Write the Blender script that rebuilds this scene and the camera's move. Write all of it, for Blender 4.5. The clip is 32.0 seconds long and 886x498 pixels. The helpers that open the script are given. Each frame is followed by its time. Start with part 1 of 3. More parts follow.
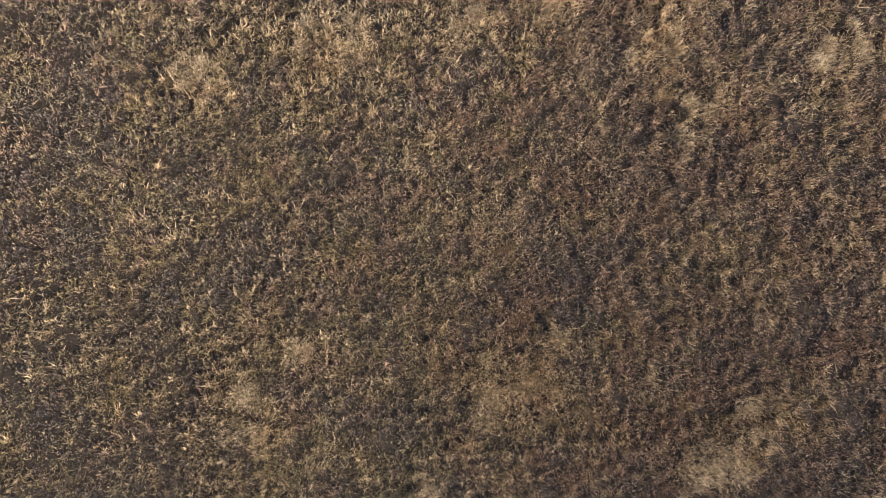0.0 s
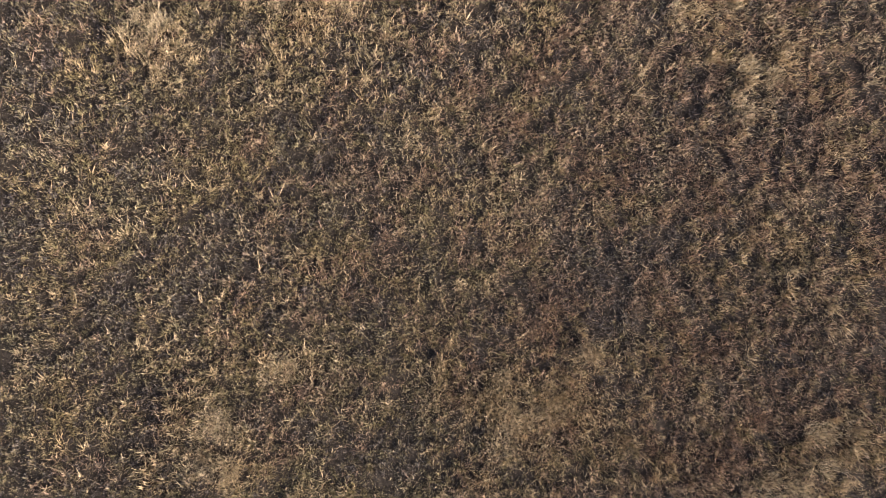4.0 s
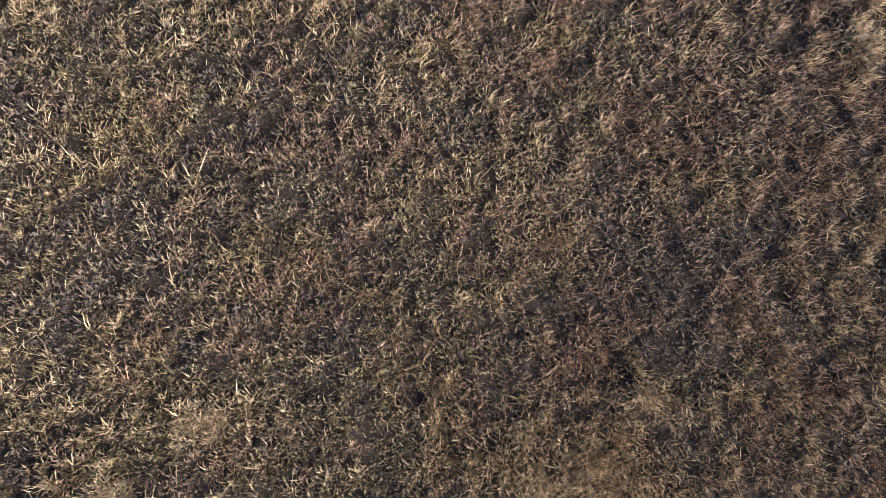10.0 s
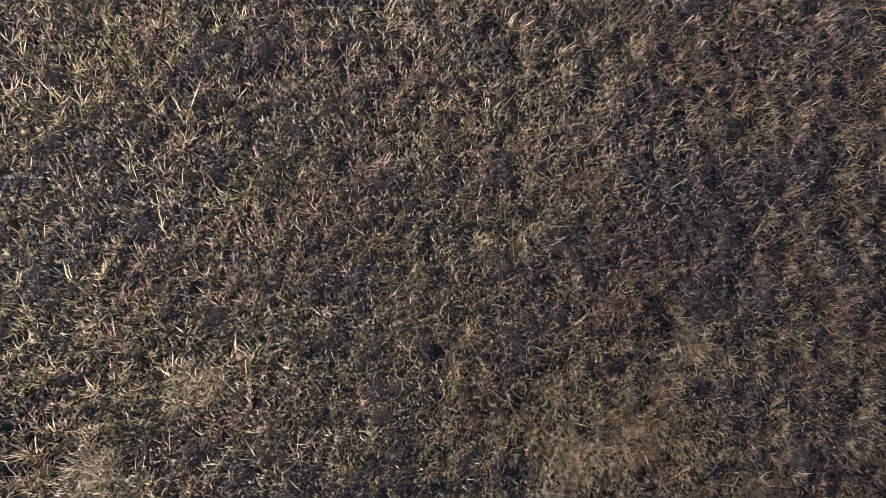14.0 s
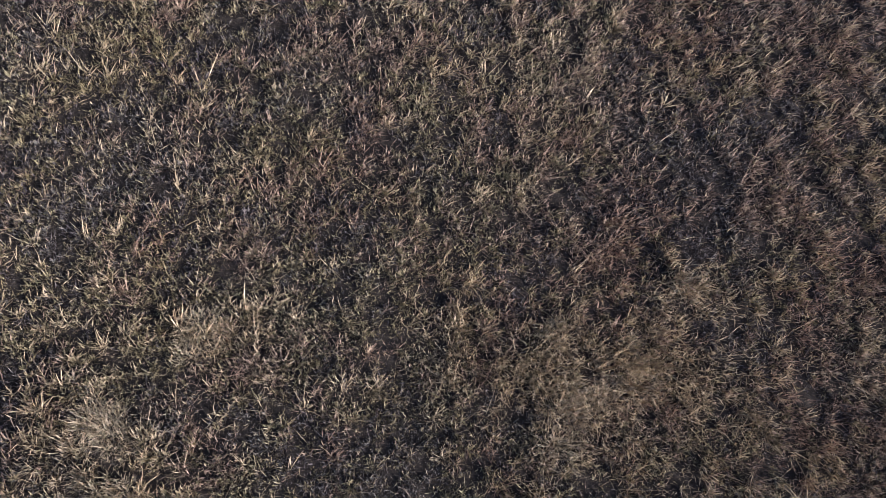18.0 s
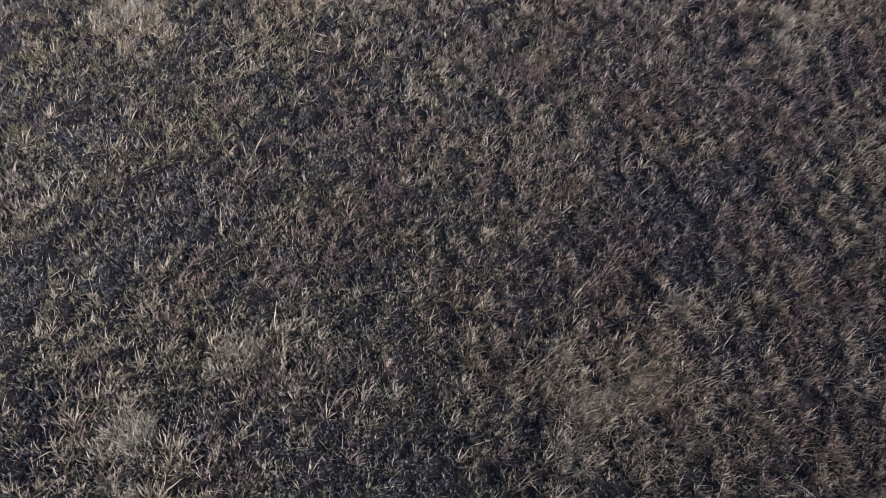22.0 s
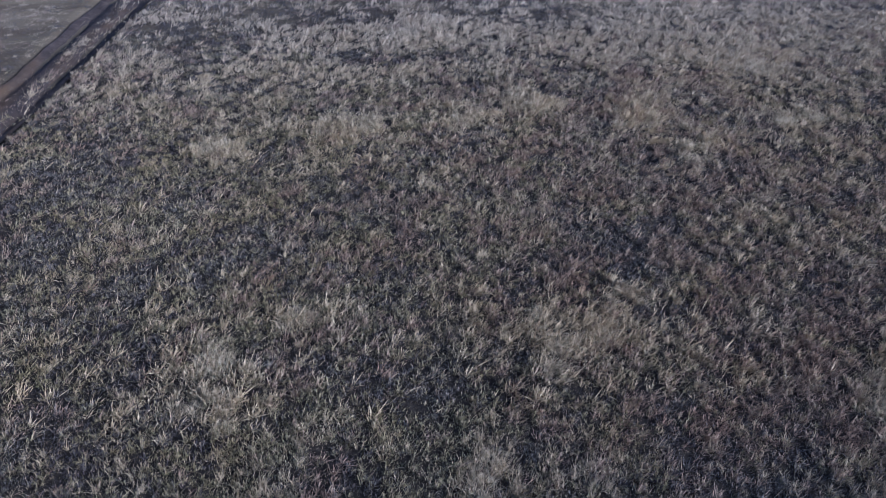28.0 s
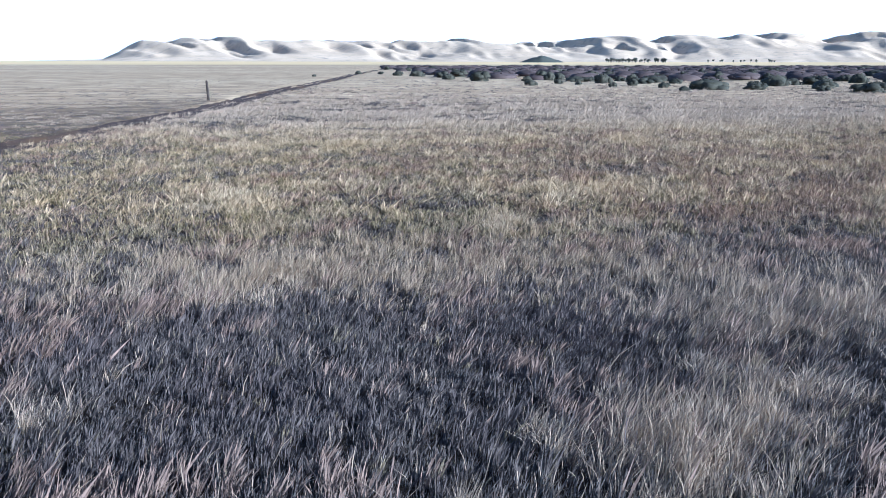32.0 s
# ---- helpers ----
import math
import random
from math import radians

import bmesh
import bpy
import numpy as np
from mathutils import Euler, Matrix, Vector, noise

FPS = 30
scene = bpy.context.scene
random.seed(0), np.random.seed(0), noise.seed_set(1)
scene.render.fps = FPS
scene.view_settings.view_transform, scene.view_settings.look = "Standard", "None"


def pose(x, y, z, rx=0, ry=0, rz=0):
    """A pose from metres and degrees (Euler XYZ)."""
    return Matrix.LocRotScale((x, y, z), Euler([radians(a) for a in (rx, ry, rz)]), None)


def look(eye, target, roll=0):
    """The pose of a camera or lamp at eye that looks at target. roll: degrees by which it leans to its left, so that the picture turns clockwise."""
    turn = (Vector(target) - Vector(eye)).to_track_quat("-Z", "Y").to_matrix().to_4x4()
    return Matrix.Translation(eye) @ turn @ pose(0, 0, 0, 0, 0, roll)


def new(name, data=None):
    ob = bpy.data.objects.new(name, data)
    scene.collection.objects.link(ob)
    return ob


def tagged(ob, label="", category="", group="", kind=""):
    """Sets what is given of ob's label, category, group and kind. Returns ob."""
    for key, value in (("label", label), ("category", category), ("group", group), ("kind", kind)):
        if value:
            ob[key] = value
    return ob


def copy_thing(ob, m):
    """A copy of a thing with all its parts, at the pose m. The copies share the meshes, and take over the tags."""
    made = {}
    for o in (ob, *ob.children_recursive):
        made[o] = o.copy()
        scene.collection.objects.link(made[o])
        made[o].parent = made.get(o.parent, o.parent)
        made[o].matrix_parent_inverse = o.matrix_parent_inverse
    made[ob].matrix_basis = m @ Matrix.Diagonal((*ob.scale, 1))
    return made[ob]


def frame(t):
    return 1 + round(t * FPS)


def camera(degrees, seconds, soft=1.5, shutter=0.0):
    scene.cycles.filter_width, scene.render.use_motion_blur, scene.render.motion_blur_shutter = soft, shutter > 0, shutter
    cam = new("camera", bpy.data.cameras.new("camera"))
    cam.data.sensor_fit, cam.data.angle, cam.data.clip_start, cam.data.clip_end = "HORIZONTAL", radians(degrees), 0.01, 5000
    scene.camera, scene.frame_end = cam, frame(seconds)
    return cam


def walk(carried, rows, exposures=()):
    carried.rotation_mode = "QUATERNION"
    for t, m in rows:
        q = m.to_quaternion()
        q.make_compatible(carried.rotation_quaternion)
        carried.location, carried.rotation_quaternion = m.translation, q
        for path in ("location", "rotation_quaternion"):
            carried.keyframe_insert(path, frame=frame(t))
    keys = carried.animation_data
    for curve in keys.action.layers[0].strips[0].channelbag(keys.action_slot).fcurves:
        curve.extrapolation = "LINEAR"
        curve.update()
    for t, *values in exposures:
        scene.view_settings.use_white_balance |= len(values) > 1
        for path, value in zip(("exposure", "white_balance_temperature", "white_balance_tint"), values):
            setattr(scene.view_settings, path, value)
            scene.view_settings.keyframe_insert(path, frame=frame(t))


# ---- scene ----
# ---------------------------------------------------------------- camera
cam = camera(61.39, 32.0, soft=0.9)
PATH = [
    (0, pose(0.393, 1.550, 20.456, 0.071, 0.299, -1.417)),
    (1, pose(0.285, 1.644, 19.652, -0.099, 0.174, -1.468)),
    (2, pose(0.188, 1.634, 18.703, -0.180, 0.097, -1.493)),
    (3, pose(0.146, 1.601, 17.842, -0.213, 0.044, -1.547)),
    (3.5, pose(0.129, 1.585, 17.389, -0.251, 0.052, -1.605)),
    (5.5, pose(0.191, 1.498, 15.619, -0.279, 0.479, -2.016)),
    (6, pose(0.296, 1.437, 15.161, -0.266, 0.498, -2.115)),
    (7, pose(0.306, 1.334, 14.282, -0.137, 0.480, -2.322)),
    (8, pose(0.314, 1.331, 13.444, -0.293, 0.401, -2.400)),
    (9, pose(0.241, 1.498, 12.608, -0.591, 0.399, -2.439)),
    (10, pose(0.292, 1.624, 11.781, -0.732, 0.323, -2.379)),
    (11, pose(0.202, 1.513, 10.958, -0.360, 0.173, -2.463)),
    (12, pose(0.025, 0.915, 10.827, -0.750, -0.011, -2.652)),
    (13, pose(-0.102, 0.802, 10.741, -0.764, -0.183, -2.949)),
    (13.5, pose(-0.129, 0.720, 10.748, -0.607, -0.259, -3.053)),
    (15.5, pose(-0.133, 0.283, 10.789, 1.952, -0.282, -3.556)),
    (16, pose(-0.151, -0.044, 10.830, 2.949, -0.260, -3.712)),
    (17, pose(-0.241, -0.968, 10.887, 5.579, -0.241, -4.032)),
    (18, pose(-0.360, -1.977, 10.949, 9.722, -0.260, -4.324)),
    (19, pose(-0.483, -3.002, 10.942, 15.663, -0.363, -4.656)),
    (20, pose(-0.598, -3.896, 10.966, 21.551, -0.316, -4.840)),
    (21, pose(-0.706, -4.810, 10.941, 26.132, -0.106, -4.960)),
    (22, pose(-0.844, -5.813, 10.976, 29.956, 0.149, -5.054)),
    (23, pose(-1.007, -6.952, 10.985, 33.918, 0.159, -5.246)),
    (24, pose(-1.119, -8.163, 10.940, 37.948, 0.248, -5.375)),
    (24.5, pose(-1.212, -8.685, 10.920, 39.972, 0.297, -5.457)),
    (26.5, pose(-1.613, -10.948, 10.676, 47.866, -0.115, -5.910)),
    (27, pose(-1.731, -11.613, 10.662, 49.864, -0.125, -6.034)),
    (28, pose(-1.970, -13.017, 10.441, 53.619, -0.138, -6.239)),
    (29, pose(-2.242, -14.412, 9.070, 57.555, -0.155, -6.525)),
    (30, pose(-2.455, -15.646, 6.790, 62.580, -0.101, -6.799)),
    (30.5, pose(-2.530, -16.140, 5.619, 65.631, -0.025, -6.867)),
    (31, pose(-2.595, -16.563, 4.487, 68.917, 0.000, -6.888)),
    (31.5, pose(-2.701, -16.964, 3.476, 72.337, -0.017, -6.916)),
    (32, pose(-2.812, -17.300, 2.682, 75.849, -0.074, -6.917)),
]
EXPOSURES = [
    (0.0, 1.92, 5450, 18),
    (9.0, 1.95, 5200, 18),
    (13.0, 1.7, 4880, 19),
    (19.0, 1.26, 4550, 20),
    (22.0, 0.85, 4190, 19),
    (24.0, 0.75, 3970, 18),
    (28.0, 0.78, 3930, 18),
    (32.0, 1.27, 4040, 12),
]
walk(cam, PATH, EXPOSURES)

# ---------------------------------------------------------------- sky and sun
SUN_FROM = Vector((0.83, -0.56, 0.33)).normalized()     # towards the low sun
world = bpy.data.worlds.new("sky")
scene.world = world
world.use_nodes = True
wn = world.node_tree
sky = wn.nodes.new("ShaderNodeTexSky")
sky.sky_type = 'NISHITA'
sky.sun_disc = False
sky.sun_elevation = math.asin(SUN_FROM.z)
sky.sun_rotation = math.atan2(SUN_FROM.x, SUN_FROM.y)
sky.air_density, sky.dust_density, sky.ozone_density = 1.0, 1.5, 1.6
wn.nodes["Background"].inputs["Strength"].default_value = 0.05
wn.links.new(sky.outputs[0], wn.nodes["Background"].inputs["Color"])

sun_data = bpy.data.lights.new("sun", 'SUN')
sun_data.energy, sun_data.angle, sun_data.color = 5.0, radians(0.6), (1.0, 0.84, 0.63)
sun = new("sun", sun_data)
sun.matrix_world = look(SUN_FROM * 100, (0, 0, 0))

# ---------------------------------------------------------------- noise and shape helpers
def value_noise(x, y, size, seed):
    """Smooth noise between 0 and 1 on arrays of places."""
    rng = np.random.RandomState(seed)
    table = rng.rand(256, 256)
    u, v = np.asarray(x) / size + 37.3, np.asarray(y) / size + 91.7
    i, j = np.floor(u).astype(int), np.floor(v).astype(int)
    a, b = u - i, v - j
    a, b = a * a * (3 - 2 * a), b * b * (3 - 2 * b)
    g = lambda p, q: table[p & 255, q & 255]
    return (g(i, j) * (1 - a) + g(i + 1, j) * a) * (1 - b) + (g(i, j + 1) * (1 - a) + g(i + 1, j + 1) * a) * b


def fbm(x, y, size, seed, octaves=3):
    total, weight, amp = 0.0, 0.0, 1.0
    for k in range(octaves):
        total = total + amp * value_noise(x, y, size / 2 ** k, seed + 17 * k)
        weight += amp
        amp *= 0.5
    return total / weight


def step(x, lo, hi):
    t = np.clip((np.asarray(x, float) - lo) / (hi - lo), 0, 1)
    return t * t * (3 - 2 * t)


TRACK_Y = [-60, -20, 5, 9.5, 14.5, 20, 29, 50, 70, 100, 140, 200, 330]
TRACK_X = [-21, -16.8, -14.1, -13.4, -12.8, -12.1, -10.9, -9.9, -8.0, -5.0, -2.2, 4, 20]
TRACK_HALF = 1.05


def track_off(x, y):
    """Signed distance from the track's middle line."""
    return np.asarray(x) - np.interp(y, TRACK_Y, TRACK_X)


def ground_z(x, y):
    """Height of the bare ground: soft swells, tussock mounds and the hollow of the track."""
    x, y = np.asarray(x, float), np.asarray(y, float)
    r = np.hypot(x, y)
    fade = 1 - step(r, 60, 160)
    z = fade * (0.10 * (fbm(x, y, 5.0, 3) - 0.5) + 0.07 * (fbm(x, y, 1.1, 8, 2) - 0.5))
    return z - 0.15 * (1 - step(np.abs(track_off(x, y)), TRACK_HALF - 0.1, TRACK_HALF + 0.35))


def mesh_from(name, verts, faces_flat, counts, material, smooth=False):
    """A mesh straight from arrays: places, corner indices and corners per face."""
    me = bpy.data.meshes.new(name)
    me.vertices.add(len(verts))
    me.vertices.foreach_set("co", np.ascontiguousarray(verts, np.float32).ravel())
    me.loops.add(len(faces_flat))
    me.loops.foreach_set("vertex_index", np.ascontiguousarray(faces_flat, np.int32))
    me.polygons.add(len(counts))
    starts = np.concatenate(([0], np.cumsum(counts)[:-1])).astype(np.int32)
    me.polygons.foreach_set("loop_start", starts)
    me.polygons.foreach_set("loop_total", np.ascontiguousarray(counts, np.int32))
    if smooth:
        me.polygons.foreach_set("use_smooth", np.ones(len(counts), bool))
    me.update(calc_edges=True)
    me.materials.append(material)
    return me


def grid_mesh(name, X, Y, Z, material):
    """A sheet through a grid of places."""
    ny, nx = X.shape
    idx = np.arange(nx * ny).reshape(ny, nx)
    quads = np.stack([idx[:-1, :-1], idx[:-1, 1:], idx[1:, 1:], idx[1:, :-1]], -1).reshape(-1, 4)
    return mesh_from(name, np.stack([X, Y, Z], -1).reshape(-1, 3), quads.ravel(), np.full(len(quads), 4), material, True)


def part(name, bm, material, parent, label=""):
    me = bpy.data.meshes.new(name)
    bm.to_mesh(me)
    bm.free()
    me.materials.append(material)
    ob = new(name, me)
    ob.parent = parent
    return tagged(ob, label)


# ---------------------------------------------------------------- materials
class Nodes:
    """A small wrapper to write node materials in few lines."""
    def __init__(self, name, roughness=0.8):
        self.mat = bpy.data.materials.new(name)
        self.mat.use_nodes = True
        self.t = self.mat.node_tree
        self.bsdf = self.t.nodes["Principled BSDF"]
        self.bsdf.inputs["Roughness"].default_value = roughness
        self.bsdf.inputs["Specular IOR Level"].default_value = 0.08

    def node(self, kind, **inputs):
        n = self.t.nodes.new(kind)
        for key, value in inputs.items():
            n.inputs[key.replace("_", " ")].default_value = value
        return n

    def link(self, a, b):
        self.t.links.new(a, b)

    def place(self):
        return self.node("ShaderNodeNewGeometry").outputs["Position"]

    def noise(self, scale, detail=3.0, rough=0.55, stretch=None):
        n = self.node("ShaderNodeTexNoise", Scale=scale, Detail=detail, Roughness=rough)
        if stretch:
            m = self.node("ShaderNodeMapping")
            m.inputs["Scale"].default_value = stretch
            self.link(self.place(), m.inputs["Vector"])
            self.link(m.outputs[0], n.inputs["Vector"])
        else:
            self.link(self.place(), n.inputs["Vector"])
        return n.outputs["Fac"]

    def ramp(self, fac, *stops):
        r = self.node("ShaderNodeValToRGB")
        e = r.color_ramp.elements
        while len(e) < len(stops):
            e.new(0.5)
        for k, (at, c) in enumerate(stops):
            e[k].position, e[k].color = at, (*c, 1)
        self.link(fac, r.inputs[0])
        return r.outputs["Color"]

    def mix(self, fac, a, b, mode='MIX'):
        m = self.node("ShaderNodeMix")
        m.data_type, m.blend_type = 'RGBA', mode
        for sock, v in ((m.inputs[0], fac), (m.inputs[6], a), (m.inputs[7], b)):
            if isinstance(v, (int, float)):
                sock.default_value = v
            elif isinstance(v, tuple):
                sock.default_value = (*v, 1)
            else:
                self.link(v, sock)
        return m.outputs[2]

    def bump(self, height, strength, distance):
        b = self.node("ShaderNodeBump", Strength=strength, Distance=distance)
        self.link(height, b.inputs["Height"])
        self.link(b.outputs[0], self.bsdf.inputs["Normal"])

    def colour(self, c):
        self.link(c, self.bsdf.inputs["Base Color"])
        return self.mat


def grass_material(name, dark, mid, light, patch, rough=0.6):
    """Blades: each one its own shade, tussock by tussock and patch by patch over the field."""
    n = Nodes(name, rough)
    island = n.node("ShaderNodeNewGeometry").outputs["Random Per Island"]
    c = n.ramp(island, (0.0, dark), (0.12, dark), (0.45, mid), (0.9, light), (1.0, tuple(min(1, v * 1.25) for v in light)))
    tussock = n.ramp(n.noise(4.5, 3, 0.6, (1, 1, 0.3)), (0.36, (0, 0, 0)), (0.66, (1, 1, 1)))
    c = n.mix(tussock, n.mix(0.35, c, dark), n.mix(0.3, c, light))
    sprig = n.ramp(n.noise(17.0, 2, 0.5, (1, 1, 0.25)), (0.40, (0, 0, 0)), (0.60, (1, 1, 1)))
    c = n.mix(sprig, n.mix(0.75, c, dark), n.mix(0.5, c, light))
    spots = n.ramp(n.noise(0.55, 4, 0.6), (0.38, (0, 0, 0)), (0.66, (1, 1, 1)))
    c = n.mix(spots, c, n.mix(0.5, c, patch))
    # north and south, colour evened and greyed to imitate grass out of direct sun
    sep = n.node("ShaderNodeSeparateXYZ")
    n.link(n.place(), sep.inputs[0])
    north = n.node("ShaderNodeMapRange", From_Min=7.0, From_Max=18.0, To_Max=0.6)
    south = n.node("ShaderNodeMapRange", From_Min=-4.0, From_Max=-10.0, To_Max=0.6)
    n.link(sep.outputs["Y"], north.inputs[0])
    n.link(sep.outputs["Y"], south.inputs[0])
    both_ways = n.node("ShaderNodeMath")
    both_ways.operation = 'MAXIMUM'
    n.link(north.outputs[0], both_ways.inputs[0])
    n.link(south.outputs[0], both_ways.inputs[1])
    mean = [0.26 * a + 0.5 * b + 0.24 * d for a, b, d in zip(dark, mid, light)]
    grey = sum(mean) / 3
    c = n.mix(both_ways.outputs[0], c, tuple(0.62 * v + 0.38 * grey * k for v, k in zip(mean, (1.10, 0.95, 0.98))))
    # thin dry blades let part of the light through
    thin = n.node("ShaderNodeBsdfTranslucent")
    n.link(c, thin.inputs["Color"])
    both = n.node("ShaderNodeMixShader", Fac=0.2)
    n.link(n.bsdf.outputs[0], both.inputs[1])
    n.link(thin.outputs[0], both.inputs[2])
    n.link(both.outputs[0], n.t.nodes["Material Output"].inputs["Surface"])
    return n.colour(c)


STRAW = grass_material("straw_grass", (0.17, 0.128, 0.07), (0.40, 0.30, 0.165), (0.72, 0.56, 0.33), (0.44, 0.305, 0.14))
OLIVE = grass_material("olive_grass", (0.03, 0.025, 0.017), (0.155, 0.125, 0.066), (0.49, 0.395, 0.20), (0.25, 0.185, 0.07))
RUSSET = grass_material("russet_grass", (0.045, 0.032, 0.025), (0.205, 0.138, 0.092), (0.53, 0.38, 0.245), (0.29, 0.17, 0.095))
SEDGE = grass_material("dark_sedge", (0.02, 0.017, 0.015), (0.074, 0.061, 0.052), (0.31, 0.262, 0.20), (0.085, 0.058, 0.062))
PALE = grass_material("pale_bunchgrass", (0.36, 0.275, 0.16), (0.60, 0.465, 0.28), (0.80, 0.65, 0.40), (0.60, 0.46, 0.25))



def soil_material():
    n = Nodes("soil_and_thatch", 0.95)
    sep = n.node("ShaderNodeSeparateXYZ")
    n.link(n.place(), sep.inputs[0])
    dirt = n.ramp(n.noise(9.0, 6, 0.65), (0.3, (0.016, 0.012, 0.009)), (0.55, (0.035, 0.027, 0.019)), (0.75, (0.07, 0.054, 0.037)))
    # a felt of fallen blades lying every which way
    for k, stretch in enumerate(((90, 9, 9), (9, 90, 9))):
        fibre = n.ramp(n.noise(1.0, 3, 0.6, stretch), (0.58, (0, 0, 0)), (0.68, (1, 1, 1)))
        dirt = n.mix(fibre, dirt, ((0.075, 0.057, 0.038), (0.10, 0.075, 0.048))[k])
    # far cover of dry grass, in long bands across the plain
    cover = n.ramp(n.noise(0.9, 5, 0.6, (0.25, 0.8, 1)), (0.34, (0.28, 0.205, 0.115)), (0.52, (0.53, 0.405, 0.23)), (0.7, (0.72, 0.565, 0.34)))
    bands = n.ramp(n.noise(0.02, 4, 0.6, (0.35, 1.0, 1)), (0.38, (0.8, 0.76, 0.73)), (0.6, (1, 1, 1)))
    cover = n.mix(1.0, cover, bands, 'MULTIPLY')
    length = n.node("ShaderNodeVectorMath")
    length.operation = 'LENGTH'
    n.link(n.place(), length.inputs[0])
    far = n.node("ShaderNodeMapRange")
    for key, v in (("From Min", 15.0), ("From Max", 44.0)):
        far.inputs[key].default_value = v
    n.link(length.outputs["Value"], far.inputs[0])
    c = n.mix(far.outputs[0], dirt, cover)
    gold = n.node("ShaderNodeMapRange")
    for key, v in (("From Min", 420.0), ("From Max", 620.0)):
        gold.inputs[key].default_value = v
    n.link(sep.outputs["Y"], gold.inputs[0])
    c = n.mix(gold.outputs[0], c, n.ramp(n.noise(0.004, 4, 0.6, (0.3, 1, 1)), (0.35, (0.66, 0.49, 0.22)), (0.65, (0.80, 0.62, 0.31))))
    n.bump(n.noise(14.0, 5, 0.7), 0.6, 0.03)
    return n.colour(c)


def track_material():
    n = Nodes("trodden_earth", 0.9)
    c = n.ramp(n.noise(2.2, 6, 0.65), (0.3, (0.03, 0.022, 0.018)), (0.55, (0.062, 0.045, 0.036)), (0.75, (0.12, 0.088, 0.068)))
    c = n.mix(n.ramp(n.noise(22.0, 4, 0.7), (0.5, (0, 0, 0)), (0.7, (1, 1, 1))), c, (0.08, 0.062, 0.045))
    c = n.mix(n.ramp(n.noise(0.5, 4, 0.6, (1, 0.25, 1)), (0.5, (0, 0, 0)), (0.68, (1, 1, 1))), c, (0.12, 0.075, 0.038))
    n.bump(n.noise(18.0, 6, 0.7), 0.7, 0.03)
    return n.colour(c)


def hill_material():
    n = Nodes("dry_hillside", 0.95)
    c = n.ramp(n.noise(0.006, 6, 0.6), (0.3, (0.54, 0.41, 0.25)), (0.5, (0.66, 0.51, 0.32)), (0.7, (0.74, 0.58, 0.37)))
    c = n.mix(n.ramp(n.noise(0.03, 5, 0.65), (0.55, (0, 0, 0)), (0.72, (1, 1, 1))), c, (0.38, 0.30, 0.22))
    n.bump(n.noise(0.02, 6, 0.6), 0.35, 9.0)
    return n.colour(c)


def leaf_material(name, dark, light):
    n = Nodes(name, 0.7)
    island = n.node("ShaderNodeNewGeometry").outputs["Random Per Island"]
    own = n.node("ShaderNodeObjectInfo").outputs["Random"]
    c = n.ramp(island, (0.0, dark), (1.0, light))
    return n.colour(n.mix(n.ramp(own, (0.2, (0, 0, 0)), (1.0, (0.6, 0.6, 0.6))), c, tuple(v * 0.6 for v in light)))


def wood_material():
    n = Nodes("weathered_wood", 0.85)
    c = n.ramp(n.noise(30.0, 6, 0.65, (1, 1, 0.06)), (0.3, (0.03, 0.024, 0.018)), (0.6, (0.07, 0.056, 0.044)), (0.8, (0.13, 0.11, 0.09)))
    n.bump(n.noise(45.0, 5, 0.7, (1, 1, 0.05)), 0.7, 0.006)
    return n.colour(c)


SOIL, TRACK, HILL, WOOD = soil_material(), track_material(), hill_material(), wood_material()
SHRUB_LEAF = leaf_material("grey_green_leaves", (0.034, 0.034, 0.023), (0.078, 0.074, 0.05))
TREE_LEAF = leaf_material("dark_tree_leaves", (0.05, 0.055, 0.045), (0.13, 0.135, 0.105))
BARK = wood_material()
SCRUB_LEAF = leaf_material("purple_grey_scrub", (0.085, 0.062, 0.052), (0.125, 0.095, 0.08))

# ---------------------------------------------------------------- ground and track
axis = np.concatenate([-np.geomspace(4700, 34, 40), np.arange(-33, 34.01, 0.3), np.geomspace(34.4, 4700, 40)])
gx, gy = np.meshgrid(axis, axis)
ground = new("ground", grid_mesh("ground", gx, gy, ground_z(gx, gy), SOIL))
tagged(ground, "flat dry grassland soil covered with thatch", "ground", kind="structure")

ty = np.concatenate([np.arange(-60, 60, 0.35), np.geomspace(60, 330, 90)])
across = np.linspace(-1.0, 1.0, 25)
tyy, acc = np.meshgrid(ty, across, indexing="ij")
edge = TRACK_HALF * (1 + 0.22 * (fbm(tyy, acc * 0 + np.sign(acc) * 9, 1.3, 21) - 0.5))
txx = np.interp(tyy, TRACK_Y, TRACK_X) + acc * edge
rut = np.exp(-((np.abs(acc) - 0.56) / 0.2) ** 2)
tzz = ground_z(txx, tyy) + 0.028 - 0.11 * rut * (0.6 + 0.8 * fbm(txx, tyy, 1.5, 31)) + 0.035 * fbm(txx, tyy, 0.35, 33) + 0.05
track = new("dirt_road", grid_mesh("dirt_road", txx, tyy, tzz, TRACK))
tagged(track, "bare earth farm track with two wheel ruts", "dirt track", kind="structure")

